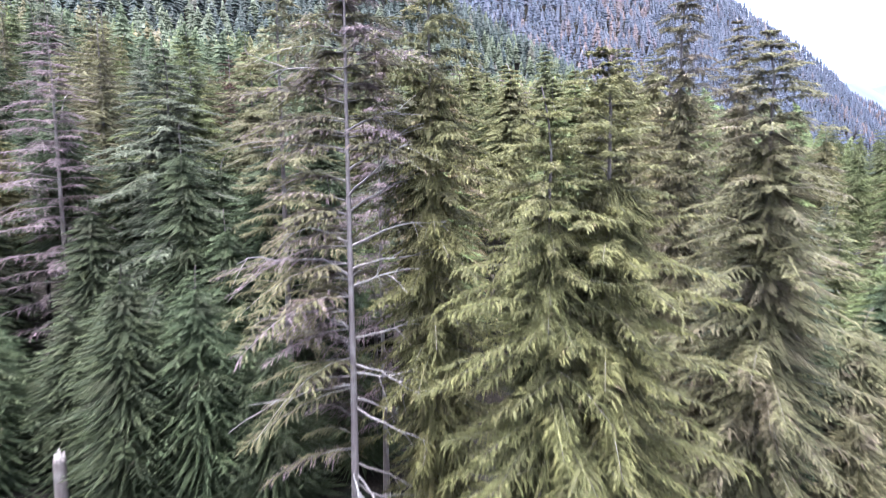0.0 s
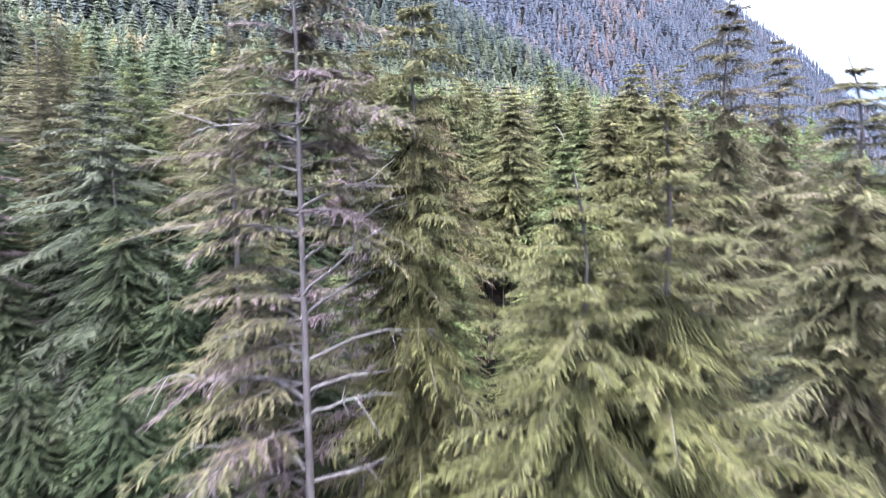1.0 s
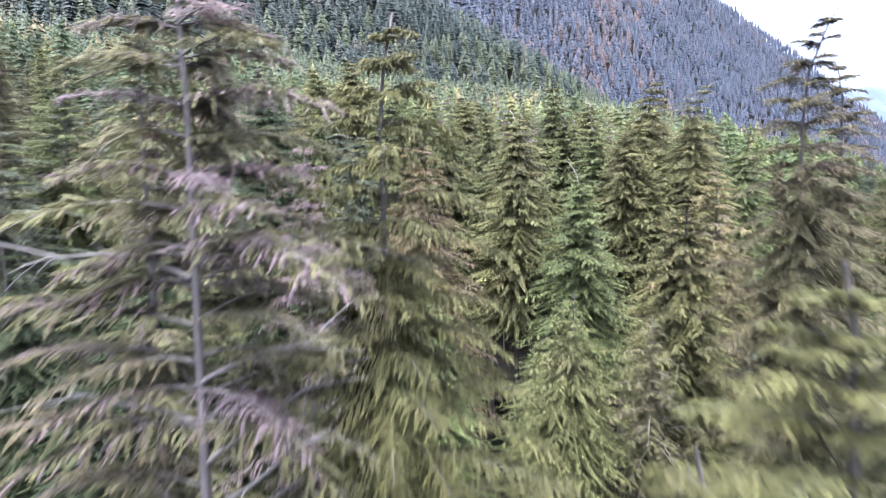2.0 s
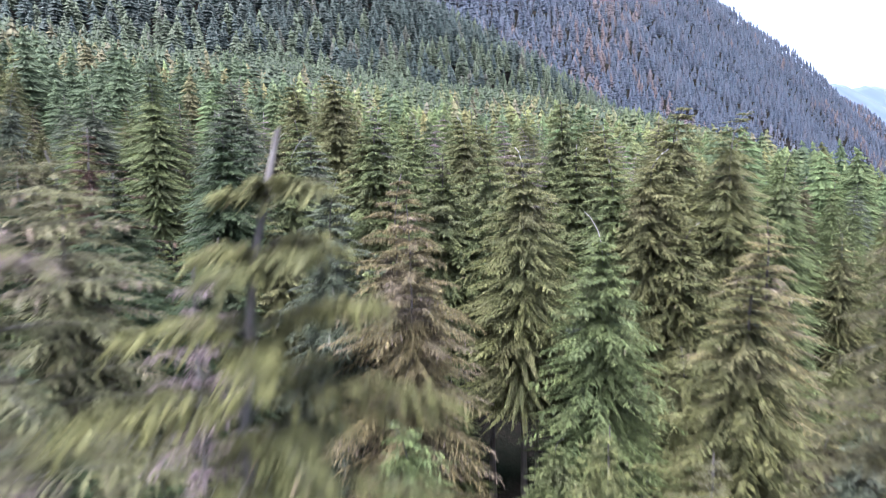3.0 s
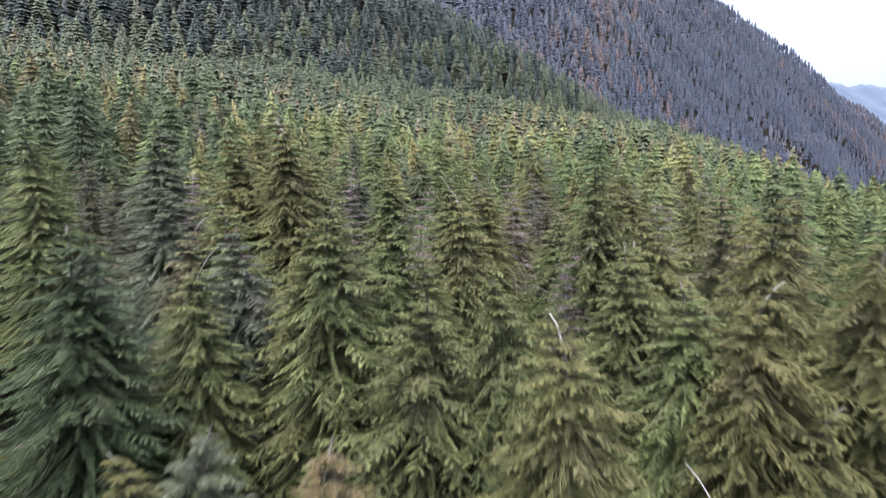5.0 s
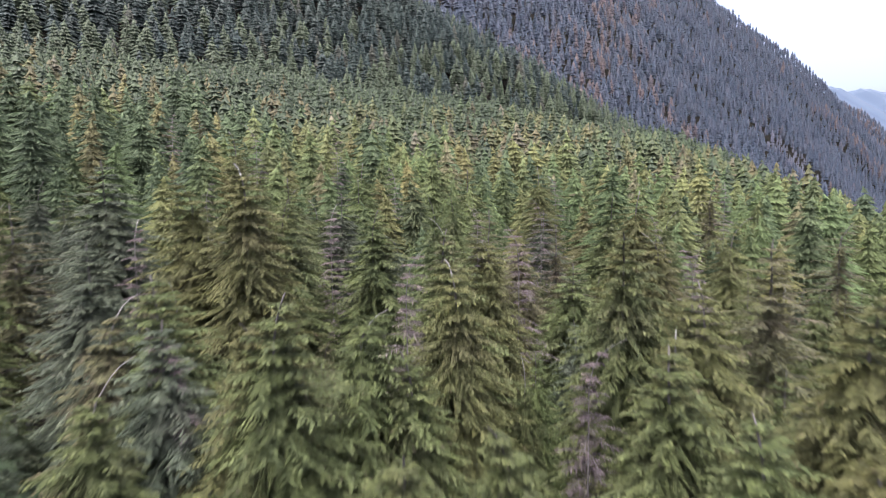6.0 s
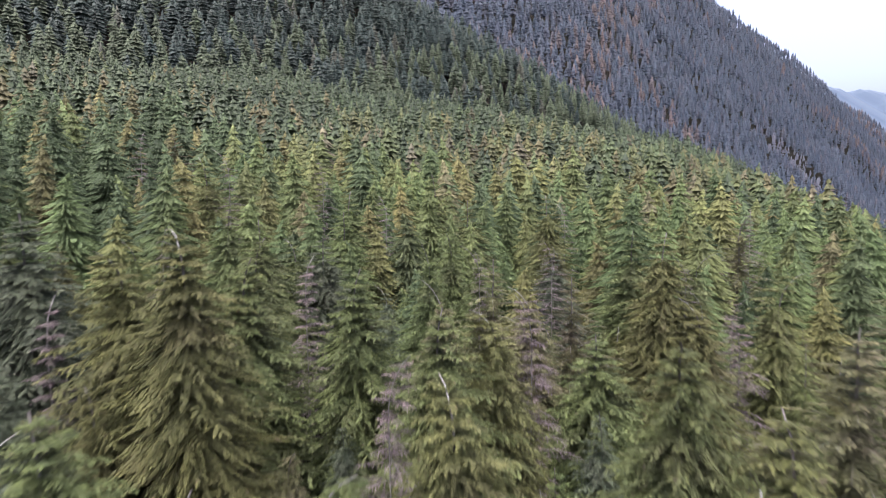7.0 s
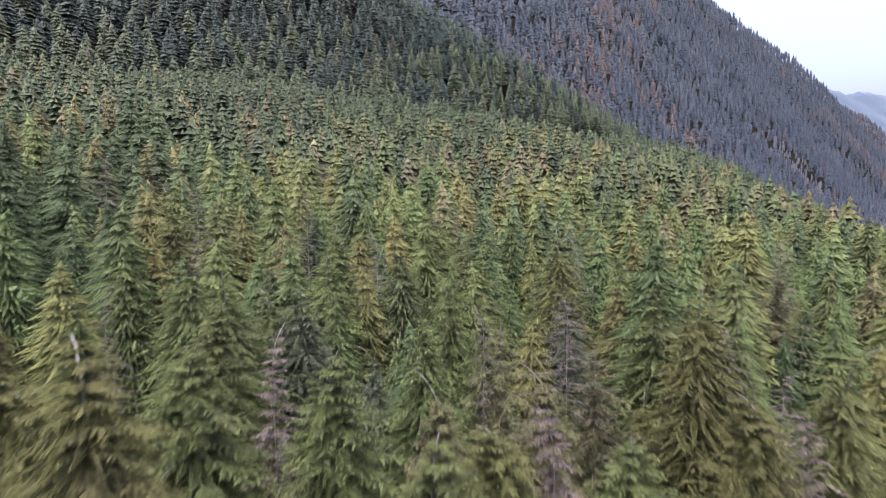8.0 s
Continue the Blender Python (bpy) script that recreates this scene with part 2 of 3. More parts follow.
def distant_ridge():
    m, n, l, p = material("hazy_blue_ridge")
    # the blue of the air in between is painted into the ridge colour
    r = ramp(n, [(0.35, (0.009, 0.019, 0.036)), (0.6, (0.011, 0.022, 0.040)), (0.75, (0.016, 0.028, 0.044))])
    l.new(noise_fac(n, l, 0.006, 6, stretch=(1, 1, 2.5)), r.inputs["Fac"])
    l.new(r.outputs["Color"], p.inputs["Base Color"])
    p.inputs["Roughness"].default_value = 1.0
    def height(x, y):
        top = 592 - 0.14 * (x - 2050) + 26 * waves(x, y * 0, 420, 8) + 9 * waves(x, y * 0, 90, 9)
        return np.maximum(top, 60) - 0.55 * np.abs(y - 3060) - 30
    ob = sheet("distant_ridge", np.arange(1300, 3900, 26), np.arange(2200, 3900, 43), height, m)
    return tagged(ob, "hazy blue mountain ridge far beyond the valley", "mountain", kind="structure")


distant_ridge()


# ---------------------------------------------------------------- conifers
def part(name, me, parent, label=""):
    ob = new(name, me)
    ob.parent = parent
    return tagged(ob, label)


def tube(path, radii, sides):
    """A tapered round stem along a path: vertices and triangles."""
    path, radii = np.asarray(path, float), np.asarray(radii, float)
    ahead = np.gradient(path, axis=0)
    ahead /= np.linalg.norm(ahead, axis=1)[:, None] + 1e-9
    side = np.cross(ahead, (0.31, 0.21, 0.93) if abs(ahead[0, 2]) < 0.8 else (1.0, 0.1, 0.0))
    side /= np.linalg.norm(side, axis=1)[:, None] + 1e-9
    up = np.cross(side, ahead)
    a = np.arange(sides) * 2 * math.pi / sides
    ring = side[:, None] * np.cos(a)[None, :, None] + up[:, None] * np.sin(a)[None, :, None]
    v = (path[:, None] + ring * radii[:, None, None]).reshape(-1, 3)
    i = np.arange(len(path) * sides).reshape(len(path), sides)
    j = np.roll(i, -1, axis=1)
    t = np.concatenate([np.stack([i[:-1], j[:-1], j[1:]], -1).reshape(-1, 3), np.stack([i[:-1], j[1:], i[1:]], -1).reshape(-1, 3)])
    return v, t


def joined(pieces):
    vs, ts, off = [], [], 0
    for v, t in pieces:
        vs.append(v)
        ts.append(t + off)
        off += len(v)
    return np.concatenate(vs), np.concatenate(ts)


def nodded(v, height, nod, lean):
    """Bends the leader over, as hemlock tops hang, and leans the stem a little."""
    v = v.copy()
    rel = np.clip((v[:, 2] / height - 0.88) / 0.12, 0, 1.3)
    v[:, 0] += nod * rel ** 2 + lean * height * (v[:, 2] / height) ** 2
    v[:, 2] -= 0.45 * abs(nod) * rel ** 3
    return v


def branches_of(r, height, base, radius, count, rise, droop, power, lopsided=0.2, ragged=0.3):
    """Where the branches spring, which way they point, how long they are and how they rise."""
    rel = (np.arange(count) + r.uniform(0, 0.8, count)) / count
    rel = rel ** 0.78
    z = height * (base + (1 - base) * rel) * 0.985
    z = z + 0.75 * (np.round(z / 0.62) * 0.62 - z) + r.normal(0, 0.05, count)  # in whorls
    profile = (1 - np.exp(-((height - z + 0.2) / power) ** 1.12)) * np.clip(0.5 + rel * 1.6, 0, 1)
    az = np.arange(count) * 2.4 + r.uniform(-0.5, 0.5, count)
    length = radius * profile * r.uniform(1 - ragged, 1 + ragged * 0.5, count) * (1 + lopsided * np.sin(az + r.uniform(0, 6)))
    up = rise[0] + (rise[1] - rise[0]) * rel + r.uniform(-0.12, 0.12, count)
    dr = droop * r.uniform(0.7, 1.3, count)
    return z, az, length, up, dr


def along(z, az, length, up, dr, s):
    """Points on branches at the fractions s: shape (branches, s, 3)."""
    d = length[:, None] * s[None]
    return np.stack([np.cos(az)[:, None] * d, np.sin(az)[:, None] * d, z[:, None] + length[:, None] * (up[:, None] * s - dr[:, None] * s ** 2)], -1)


def spray(r, foot, az, length, up, drop, half, tone, full):
    """Drooping sprays folded along their stems: triangles, soft normals, tints and (metres along, share across) for each corner."""
    n = len(az)
    ca, sa, zero = np.cos(az), np.sin(az), np.zeros(n)
    ahead = np.stack([ca, sa, zero], -1)
    side = np.stack([-sa, ca, r.normal(0, 0.35, n)], -1) * half[:, None]
    rise = lambda a, d: a[:, None] * length[:, None] * ahead + np.stack([zero, zero, length * (up * a - drop * d)], -1)
    knee, tip = foot + rise(r.uniform(0.45, 0.6, n), 0.14), foot + rise(r.uniform(0.75, 0.95, n), r.uniform(0.5, 0.8, n))
    sag = np.stack([zero, zero, half * 0.7], -1)
    soft = ahead * 0.75 + np.array((0, 0, 0.6)) + r.normal(0, 0.2, (n, 3))
    end = soft + ahead * 0.35
    u0 = np.arange(n) * 0.37 % 3
    u1, u2 = u0 + 0.55 * length, u0 + length
    tris, norms, tones, uvs = [], [], [], []
    for way in (1.0, -1.0):
        wing = knee + side * way - sag
        lean = soft + side * way * (0.45 / (half[:, None] + 1e-6))
        faces = [((foot, soft, u0, 0), (wing, lean, u1, way), (knee, soft, u1, 0)), ((knee, soft, u1, 0), (wing, lean, u1, way), (tip, end, u2, 0))] if full else [((foot, soft, u0, 0), (wing, lean, u1, way), (tip, end, u2, 0))]
        for k, corners in enumerate(faces):
            corners = corners if way > 0 else corners[::-1]
            tris.append(np.stack([c[0] for c in corners], 1))
            norms.append(np.stack([c[1] for c in corners], 1))
            uvs.append(np.stack([np.stack([c[2], zero + c[3]], -1) for c in corners], 1))
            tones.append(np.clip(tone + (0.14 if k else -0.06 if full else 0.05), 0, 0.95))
    tri, norm = np.stack(tris, 1).reshape(-1, 3, 3), np.stack(norms, 1).reshape(-1, 3, 3)
    flat = np.cross(tri[:, 1] - tri[:, 0], tri[:, 2] - tri[:, 0])
    turn = (flat * norm.mean(1)).sum(1) < 0
    tri[turn], norm[turn] = tri[turn][:, ::-1], norm[turn][:, ::-1]
    uv = np.stack(uvs, 1).reshape(-1, 3, 2)
    uv[turn] = uv[turn][:, ::-1]
    return tri, norm / np.linalg.norm(norm, axis=-1, keepdims=True), np.stack(tones, 1).ravel(), uv


def boughs(r, spec, sprays, full=True, plump=0.16, hang=0.8, reach=0.3):
    """Every branch a stem feathered on both sides with shorter sprays that hang from it."""
    z, az, length, up, dr = spec
    b = len(z)
    tone = 0.2 + 0.5 * r.uniform(0, 1, b)
    foot = np.stack([0 * z, 0 * z, z], -1)
    out = [spray(r, foot, az, length, up, dr * 1.3, 0.02 * length + 0.05, tone, full)]
    for k in range(sprays):
        s = 0.14 + 0.86 * (k + r.uniform(0, 1, b)) / sprays
        d = length * s
        at = np.stack([np.cos(az) * d, np.sin(az) * d, z + length * (up * s - dr * s * s)], -1)
        turn = (1 if k % 2 else -1) * np.radians(r.uniform(35, 100, b)) * (1.1 - 0.45 * s)
        long_ = (reach * length * (1.05 - 0.6 * s) + 0.2) * r.uniform(0.65, 1.3, b)
        out.append(spray(r, at, az + turn, long_, up * 0.6 - 0.05 + r.normal(0, 0.18, b), hang * r.uniform(0.55, 1.35, b), plump * long_ + 0.035, np.clip(tone + r.uniform(-0.2, 0.2, b), 0, 0.9), full))
    tri, norm, tones, uv = (np.concatenate(c) for c in zip(*out))
    return tri, norm, np.where(r.uniform(0, 1, len(tones)) > 0.992, 1.0, tones), uv


def tiers(r, height, base, radius, power, count, finger, fray=0.4):
    """The body of a crown: ragged tiers of drooping boughs, about finger wide, one over another. Lengths in units of height / 26 m."""
    tris, norms, tones, uvs = [], [], [], []
    unit = height / 26
    for k in range(count):
        low = min(base + (1 - base) * (k + r.uniform(-0.3, 0.3)) / count, 0.975)
        high = min(1.0, low + (1 - base) * 1.15 / count) if k < count - 1 else 1.0
        reach = radius * (1 - math.exp(-(max(1 - low, 0.01) * height / power) ** 1.1)) * r.uniform(0.9, 1.1)
        points = max(5, int(6.28 * reach / (finger * unit)))
        a = (np.arange(points * 2) + r.uniform(-0.35, 0.35, points * 2)) * math.pi / points + r.uniform(0, 6.3)
        w = reach * np.where(np.arange(points * 2) % 2, r.uniform(0.3, 0.6, points * 2), r.uniform(0.7, 1.3, points * 2))
        ring = np.stack([np.cos(a) * w, np.sin(a) * w, low * height - 0.26 * w + r.normal(0, 0.16 * (1 - base) * height / count, points * 2)], -1)
        top = np.array([r.normal(0, 0.003), r.normal(0, 0.003), high]) * height
        nxt = np.roll(ring, -1, axis=0)
        way = np.stack([np.cos(a), np.sin(a), 0.75 + 0 * a], -1) / 1.25 + r.normal(0, 0.12, (points * 2, 3))
        tris.append(np.stack([np.broadcast_to(top, ring.shape), ring, nxt], 1))
        norms.append(np.stack([(way + np.roll(way, -1, axis=0)) / 2, way, np.roll(way, -1, axis=0)], 1))
        # higher tiers tinted a little lighter, painting in light on the crown top
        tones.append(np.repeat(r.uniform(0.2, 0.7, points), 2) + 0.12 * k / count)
        u = np.arange(points * 2 + 1) * reach * math.pi / points / unit
        uvs.append(np.stack([np.stack([(u[:-1] + u[1:]) / 2, 0 * u[1:]], -1), np.stack([u[:-1], 0 * u[1:] + fray], -1), np.stack([u[1:], 0 * u[1:] + fray], -1)], 1))
    return np.concatenate(tris), np.concatenate(norms), np.concatenate(tones), np.concatenate(uvs)


def wood_of(spec, segments, thick, keep=None):
    s = np.linspace(0, 0.97, segments + 1)
    pts = along(*spec, s)
    taper = np.linspace(1, 0.25, segments + 1)
    rows = range(len(pts)) if keep is None else keep
    return joined([tube(pts[i], thick * (0.4 + 0.6 * spec[2][i] / spec[2].max()) * taper, 3) for i in rows])


def trunk_mesh(r, name, height, width, mat, nod=0.0, lean=0.0, sides=8, top=1.0):
    k = 13
    z = np.concatenate([np.linspace(-0.8, height * top * 0.86, 6), height * top * np.linspace(0.88, 1.0, 7)])
    rel = np.clip(z / height, 0, 1)
    path = np.stack([np.cumsum(r.normal(0, 0.025, k)), np.cumsum(r.normal(0, 0.025, k)), z], -1)
    radii = width * 0.5 * (1.0 - 0.93 * rel) + 0.012 + width * 0.25 * np.exp(-np.maximum(z, 0) / 0.7)
    v, t = tube(path, radii, sides)
    me = mesh_of(name, nodded(v, height, nod, lean), t, [mat])
    me.polygons.foreach_set("use_smooth", np.ones(len(t), bool))
    return me


def conifer(seed, height, base, radius, count, sprays, full=True, rise=(-0.05, 0.4), droop=0.3, power=7.5, hang=0.65, plump=0.16,
            nod=0.0, lean=0.0, wood=0, thick=0.03, width=0.42, mat="green", trunk=None, crown_top=1.0, lopsided=0.15, ragged=0.25, inner=0.78, reach=0.18, body_top=0.91):
    """One pattern tree: an Empty at its foot with a trunk and a crown of feathery drooping boughs."""
    r = np.random.RandomState(seed)
    spec = branches_of(r, height * crown_top, base / crown_top, radius, count, rise, droop, power, lopsided, ragged)
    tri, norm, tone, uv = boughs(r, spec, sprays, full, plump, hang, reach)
    if inner:
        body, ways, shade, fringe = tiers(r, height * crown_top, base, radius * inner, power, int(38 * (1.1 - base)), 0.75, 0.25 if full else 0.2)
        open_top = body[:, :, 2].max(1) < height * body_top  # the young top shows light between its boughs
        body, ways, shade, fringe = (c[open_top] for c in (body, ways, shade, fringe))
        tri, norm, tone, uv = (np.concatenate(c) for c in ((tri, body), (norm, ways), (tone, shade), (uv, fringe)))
    v, t = tri.reshape(-1, 3), np.arange(len(tri) * 3).reshape(-1, 3)
    slots = np.zeros(len(t), int)
    if wood:
        wv, wt = wood_of(spec, wood, thick)
        t = np.concatenate([t, wt + len(v)])
        v = np.concatenate([v, wv])
        slots = np.concatenate([slots, np.ones(len(wt), int)])
        tone = np.concatenate([tone, np.full(len(wt), 0.5)])
    tree = new("conifer_tree")
    tree.empty_display_size = 0.5
    part("trunk", trunk_mesh(r, "trunk", height, width, trunk or BARK, nod, lean), tree)
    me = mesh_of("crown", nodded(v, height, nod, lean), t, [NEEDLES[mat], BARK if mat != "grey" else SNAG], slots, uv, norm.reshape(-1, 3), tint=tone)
    crown = part("crown", me, tree)
    crown.material_slots[0].link = "OBJECT"
    crown.material_slots[0].material = NEEDLES[mat]
    tree["tall"] = height
    return tree


# close patterns (front of the stand) and middle ones; every one stands 26 m high
def close_patterns():
    near = dict(power=6.5, wood=3, thick=0.022, inner=0.5, plump=0.065, reach=0.16, body_top=0.83)
    return {
        "droopy": conifer(1, 26, 0.1, 5.0, 165, 84, rise=(-0.05, 0.35), droop=0.36, nod=0.5, ragged=0.4, **near),
        "full": conifer(2, 26, 0.1, 5.6, 165, 84, rise=(-0.05, 0.5), droop=0.32, nod=-0.35, ragged=0.4, **near),
        "narrow": conifer(3, 26, 0.12, 3.9, 160, 66, droop=0.4, nod=0.9, ragged=0.4, **near),
        "broad": conifer(5, 26, 0.1, 5.6, 165, 84, rise=(-0.1, 0.3), droop=0.38, nod=0.4, ragged=0.35, **near),
        "thin": conifer(4, 26, 0.15, 5.2, 110, 60, rise=(0.0, 0.4), droop=0.34, ragged=0.55, lopsided=0.35, plump=0.08, wood=4, thick=0.028, inner=0),
    }


def middle_patterns(seed, share, sprays, full, plump):
    """Pairs of patterns of each habit: share of the branches, hanging sprays on each, their make and width."""
    def grow(n, base, radius, count, **habit):
        slim = habit.pop("slim", 1.0)
        return conifer(seed + n, 26, base, radius * 1.12, int(count * share), sprays, full, plump=plump * slim, **habit)
    return {
        "edge": [grow(9, 0.04, 4.7, 108, rise=(-0.2, 0.3), droop=0.33),
                 grow(10, 0.04, 4.3, 108, rise=(-0.2, 0.3), droop=0.33, nod=0.8)],
        "droopy": [grow(11, 0.42, 4.5, 90, rise=(-0.05, 0.35), droop=0.36, hang=0.8, nod=0.9),
                   grow(12, 0.42, 4.2, 90, rise=(-0.05, 0.35), droop=0.33, hang=0.8, nod=-1.3, lopsided=0.3)],
        "full": [grow(13, 0.42, 4.8, 94, rise=(-0.2, 0.4), droop=0.3),
                 grow(14, 0.42, 4.4, 94, rise=(-0.15, 0.4), droop=0.3, nod=0.4)],
        "narrow": [grow(15, 0.42, 3.6, 86, droop=0.36, hang=0.8, nod=1.1),
                   grow(16, 0.42, 3.8, 86, droop=0.33, hang=0.8, nod=-0.7, power=9.0)],
        "spike": [grow(17, 0.42, 4.2, 82, droop=0.33, hang=0.8, trunk=SNAG, crown_top=0.94, nod=1.2, width=0.16),
                  grow(18, 0.42, 3.8, 80, droop=0.33, hang=0.8, trunk=SNAG, crown_top=0.95, nod=2.0, width=0.16)],
        "thin": [grow(19, 0.42, 4.2, 74, rise=(0.0, 0.4), ragged=0.5, slim=0.8, inner=0.3, wood=2, thick=0.025),
                 grow(20, 0.42, 3.9, 70, rise=(0.0, 0.35), ragged=0.5, slim=0.8, inner=0.3, wood=2, thick=0.025, nod=0.8)],
        "dead": [grow(21, 0.4, 2.7, 50, rise=(0.05, 0.3), droop=0.35, ragged=0.6, hang=0.6, slim=0.6, inner=0, wood=2, thick=0.02, mat="grey", trunk=SNAG, nod=0.9, width=0.12),
                 grow(22, 0.45, 2.3, 46, rise=(0.0, 0.3), droop=0.38, ragged=0.6, hang=0.6, slim=0.6, inner=0, wood=2, thick=0.02, mat="grey", trunk=SNAG, crown_top=0.975, nod=1.4, width=0.12)],
    }


CLOSE = close_patterns()
MIDDLE = middle_patterns(0, 1.75, 29, True, 0.17)
OUTER = middle_patterns(100, 1.4, 14, False, 0.22)


def pattern_for(kind, x, y):
    """Trees that the flight passes close by are feathered more finely."""
    return (MIDDLE if y < 88 and abs(x) < 8 + 0.2 * y else OUTER)[kind][int(rng.randint(2))]


LABELS = {
    "green": "tall green hemlock with drooping feathery boughs",
    "yellow": "yellow-green hemlock with drooping feathery boughs",
    "blue": "blue-green conifer with dense layered boughs",
    "olive": "thinning olive-brown conifer with sparse boughs",
    "tan": "browning conifer with tan needles and grey inner twigs",
    "rust": "dying conifer with rust-brown needles",
    "dark": "deep green conifer in the shade of its neighbours",
    "grey": "dead grey conifer with bare twigs and weathered trunk",
}
PLANTED = []  # (x, y, top, crown radius)
rng = np.random.RandomState(77)


def plant(pattern, x, y, top, colour, wide=1.0, turn=None, group="conifers of the hillside forest"):
    foot = float(floor_height(np.array(float(x)), np.array(float(y)))) - 0.2
    tall = (top - foot) / pattern["tall"]
    w = wide * 0.5 * (1 + tall)
    m = pose(x, y, foot, 0, 0, rng.uniform(0, 360) if turn is None else turn) @ Matrix.Diagonal((w, w, tall, 1))
    tree = copy_thing(pattern, m)
    if colour == "grey":
        tree.name = "dead_tree"
    for o in tree.children:
        if o.name.startswith("crown"):
            o.material_slots[0].material = NEEDLES[colour]
    tagged(tree, LABELS[colour], "tree", group)
    PLANTED.append((x, y, top, 3.8 * w))
    return tree


def stand(kind, colour, places, wide=1.0):
    for x, y, top in places:
        plant(pattern_for(kind, x, y), x, y, top + (1.2 if kind == "dead" else 0.0), colour, wide * rng.uniform(1.05, 1.2))


# ---------------------------------------------------------------- the front row, close to the flight
def bare_hemlock():
    """The half-dead tree: pale trunk, long bare limbs on one side, thin grey-green sprays on the other."""
    r = np.random.RandomState(5)
    x, y = -3.75, 22.2
    foot = float(floor_height(np.array(x), np.array(y))) - 0.2
    tall = 28.9 - foot
    tree = new("half_dead_hemlock")
    tree.location = (x, y, foot)
    part("trunk", trunk_mesh(r, "trunk", tall, 0.36, HEMLOCK, sides=10), tree, "pale grey weathered trunk")
    rows = [(9.6, -20, 3.4, -0.5, -0.1), (9.9, 25, 2.8, -0.6, 0.1), (10.9, 5, 3.1, 0.05, -0.05), (11.3, -12, 2.9, -0.25, 0.2), (12.3, 8, 3.3, 0.18, -0.1),
            (14.3, -15, 2.9, 0.55, 0.25), (15.0, 12, 3.4, 0.5, 0.2), (15.9, -5, 3.5, 0.55, 0.3), (17.2, 18, 3.0, 0.75, 0.2), (17.8, -18, 2.6, 0.9, 0.2),
            (18.8, 6, 3.0, 0.7, 0.1), (20.3, 0, 2.3, 0.6, 0.2), (10.4, 190, 4.8, 0.1, 0.35), (12.6, 165, 4.4, 0.3, 0.35), (14.8, 178, 4.6, 0.35, 0.3),
            (16.1, 150, 3.4, 0.4, 0.4), (19.6, 172, 3.3, 0.45, 0.4), (22.2, 185, 2.6, 0.5, 0.4), (11.7, 100, 3.2, 0.2, 0.3),
            (6.8, -35, 2.4, -0.6, 0.2), (6.4, 10, 2.6, -0.7, 0.1), (6.9, -70, 2.0, -0.7, 0.3), (6.2, -20, 2.2, -0.9, 0.2), (7.2, 30, 2.5, -0.5, 0.2), (6.0, -50, 2.0, -1.0, 0.2)]
    for z, a, length, up, dr in rows:
        s = np.linspace(0, 1, 9)
        a = radians(a)
        bow = np.cumsum(r.normal(0, 0.045, (9, 3)), axis=0) * length * 0.4
        bow[0] = 0
        p = np.stack([np.cos(a) * length * s, np.sin(a) * length * s, z - foot + length * (up * s - dr * s ** 2)], -1) + bow
        pieces = [tube(p, 0.052 * (1 - 0.85 * s) * (0.7 + length / 8), 6)]
        for k in range(int(r.randint(3, 7))):
            i = int(r.randint(3, 8))
            w = (p[i] - p[i - 1]) / np.linalg.norm(p[i] - p[i - 1]) + r.normal(0, 0.55, 3)
            q = p[i] + w[None] * np.linspace(0, r.uniform(0.35, 1.1), 4)[:, None]
            q[:, 2] -= np.linspace(0, 1, 4) ** 2 * r.uniform(0, 0.4)
            pieces.append(tube(q, np.linspace(0.022, 0.006, 4), 4))
        v, t = joined(pieces)
        part("limb", mesh_of("limb", v, t, [SNAG]), tree)
    spec = branches_of(r, tall, 0.2, 5.4, 210, (0.1, 0.4), 0.42, 6.0, 0.1, 0.45)
    keep = np.cos(spec[1] - radians(178)) > np.where(spec[0] > 19.5 - foot, -1.1, -0.15)
    keep &= np.cos(spec[1] - radians(270)) < 0.85
    for name, colour, cut, seed in (("crown", "olive", 0.0, 1), ("dead_growth", "grey", 0.62, 2)):
        pick = keep & ((r.uniform(0, 1, 210) > 0.3) if name == "crown" else (r.uniform(0, 1, 210) > 0.6))
        sub = tuple(c[pick] for c in spec)
        tri, norm, tone, uv = boughs(np.random.RandomState(seed), sub, 70, True, 0.07, 0.6, 0.17)
        v, t = tri.reshape(-1, 3), np.arange(len(tri) * 3).reshape(-1, 3)
        wv, wt = wood_of(sub, 4, 0.04)
        me = mesh_of(name, np.concatenate([v, wv]), np.concatenate([t, wt + len(v)]), [NEEDLES[colour], SNAG],
                     np.concatenate([np.zeros(len(t), int), np.ones(len(wt), int)]), uv, norm.reshape(-1, 3), tint=np.concatenate([tone, np.full(len(wt), 0.5)]))
        tagged(part(name, me, tree), kind="stuff" if name == "dead_growth" else "")
    tagged(tree, "half-dead hemlock with pale trunk and long bare limbs", "tree", "conifers of the hillside forest")
    PLANTED.append((x, y, 28.9, 4.0))


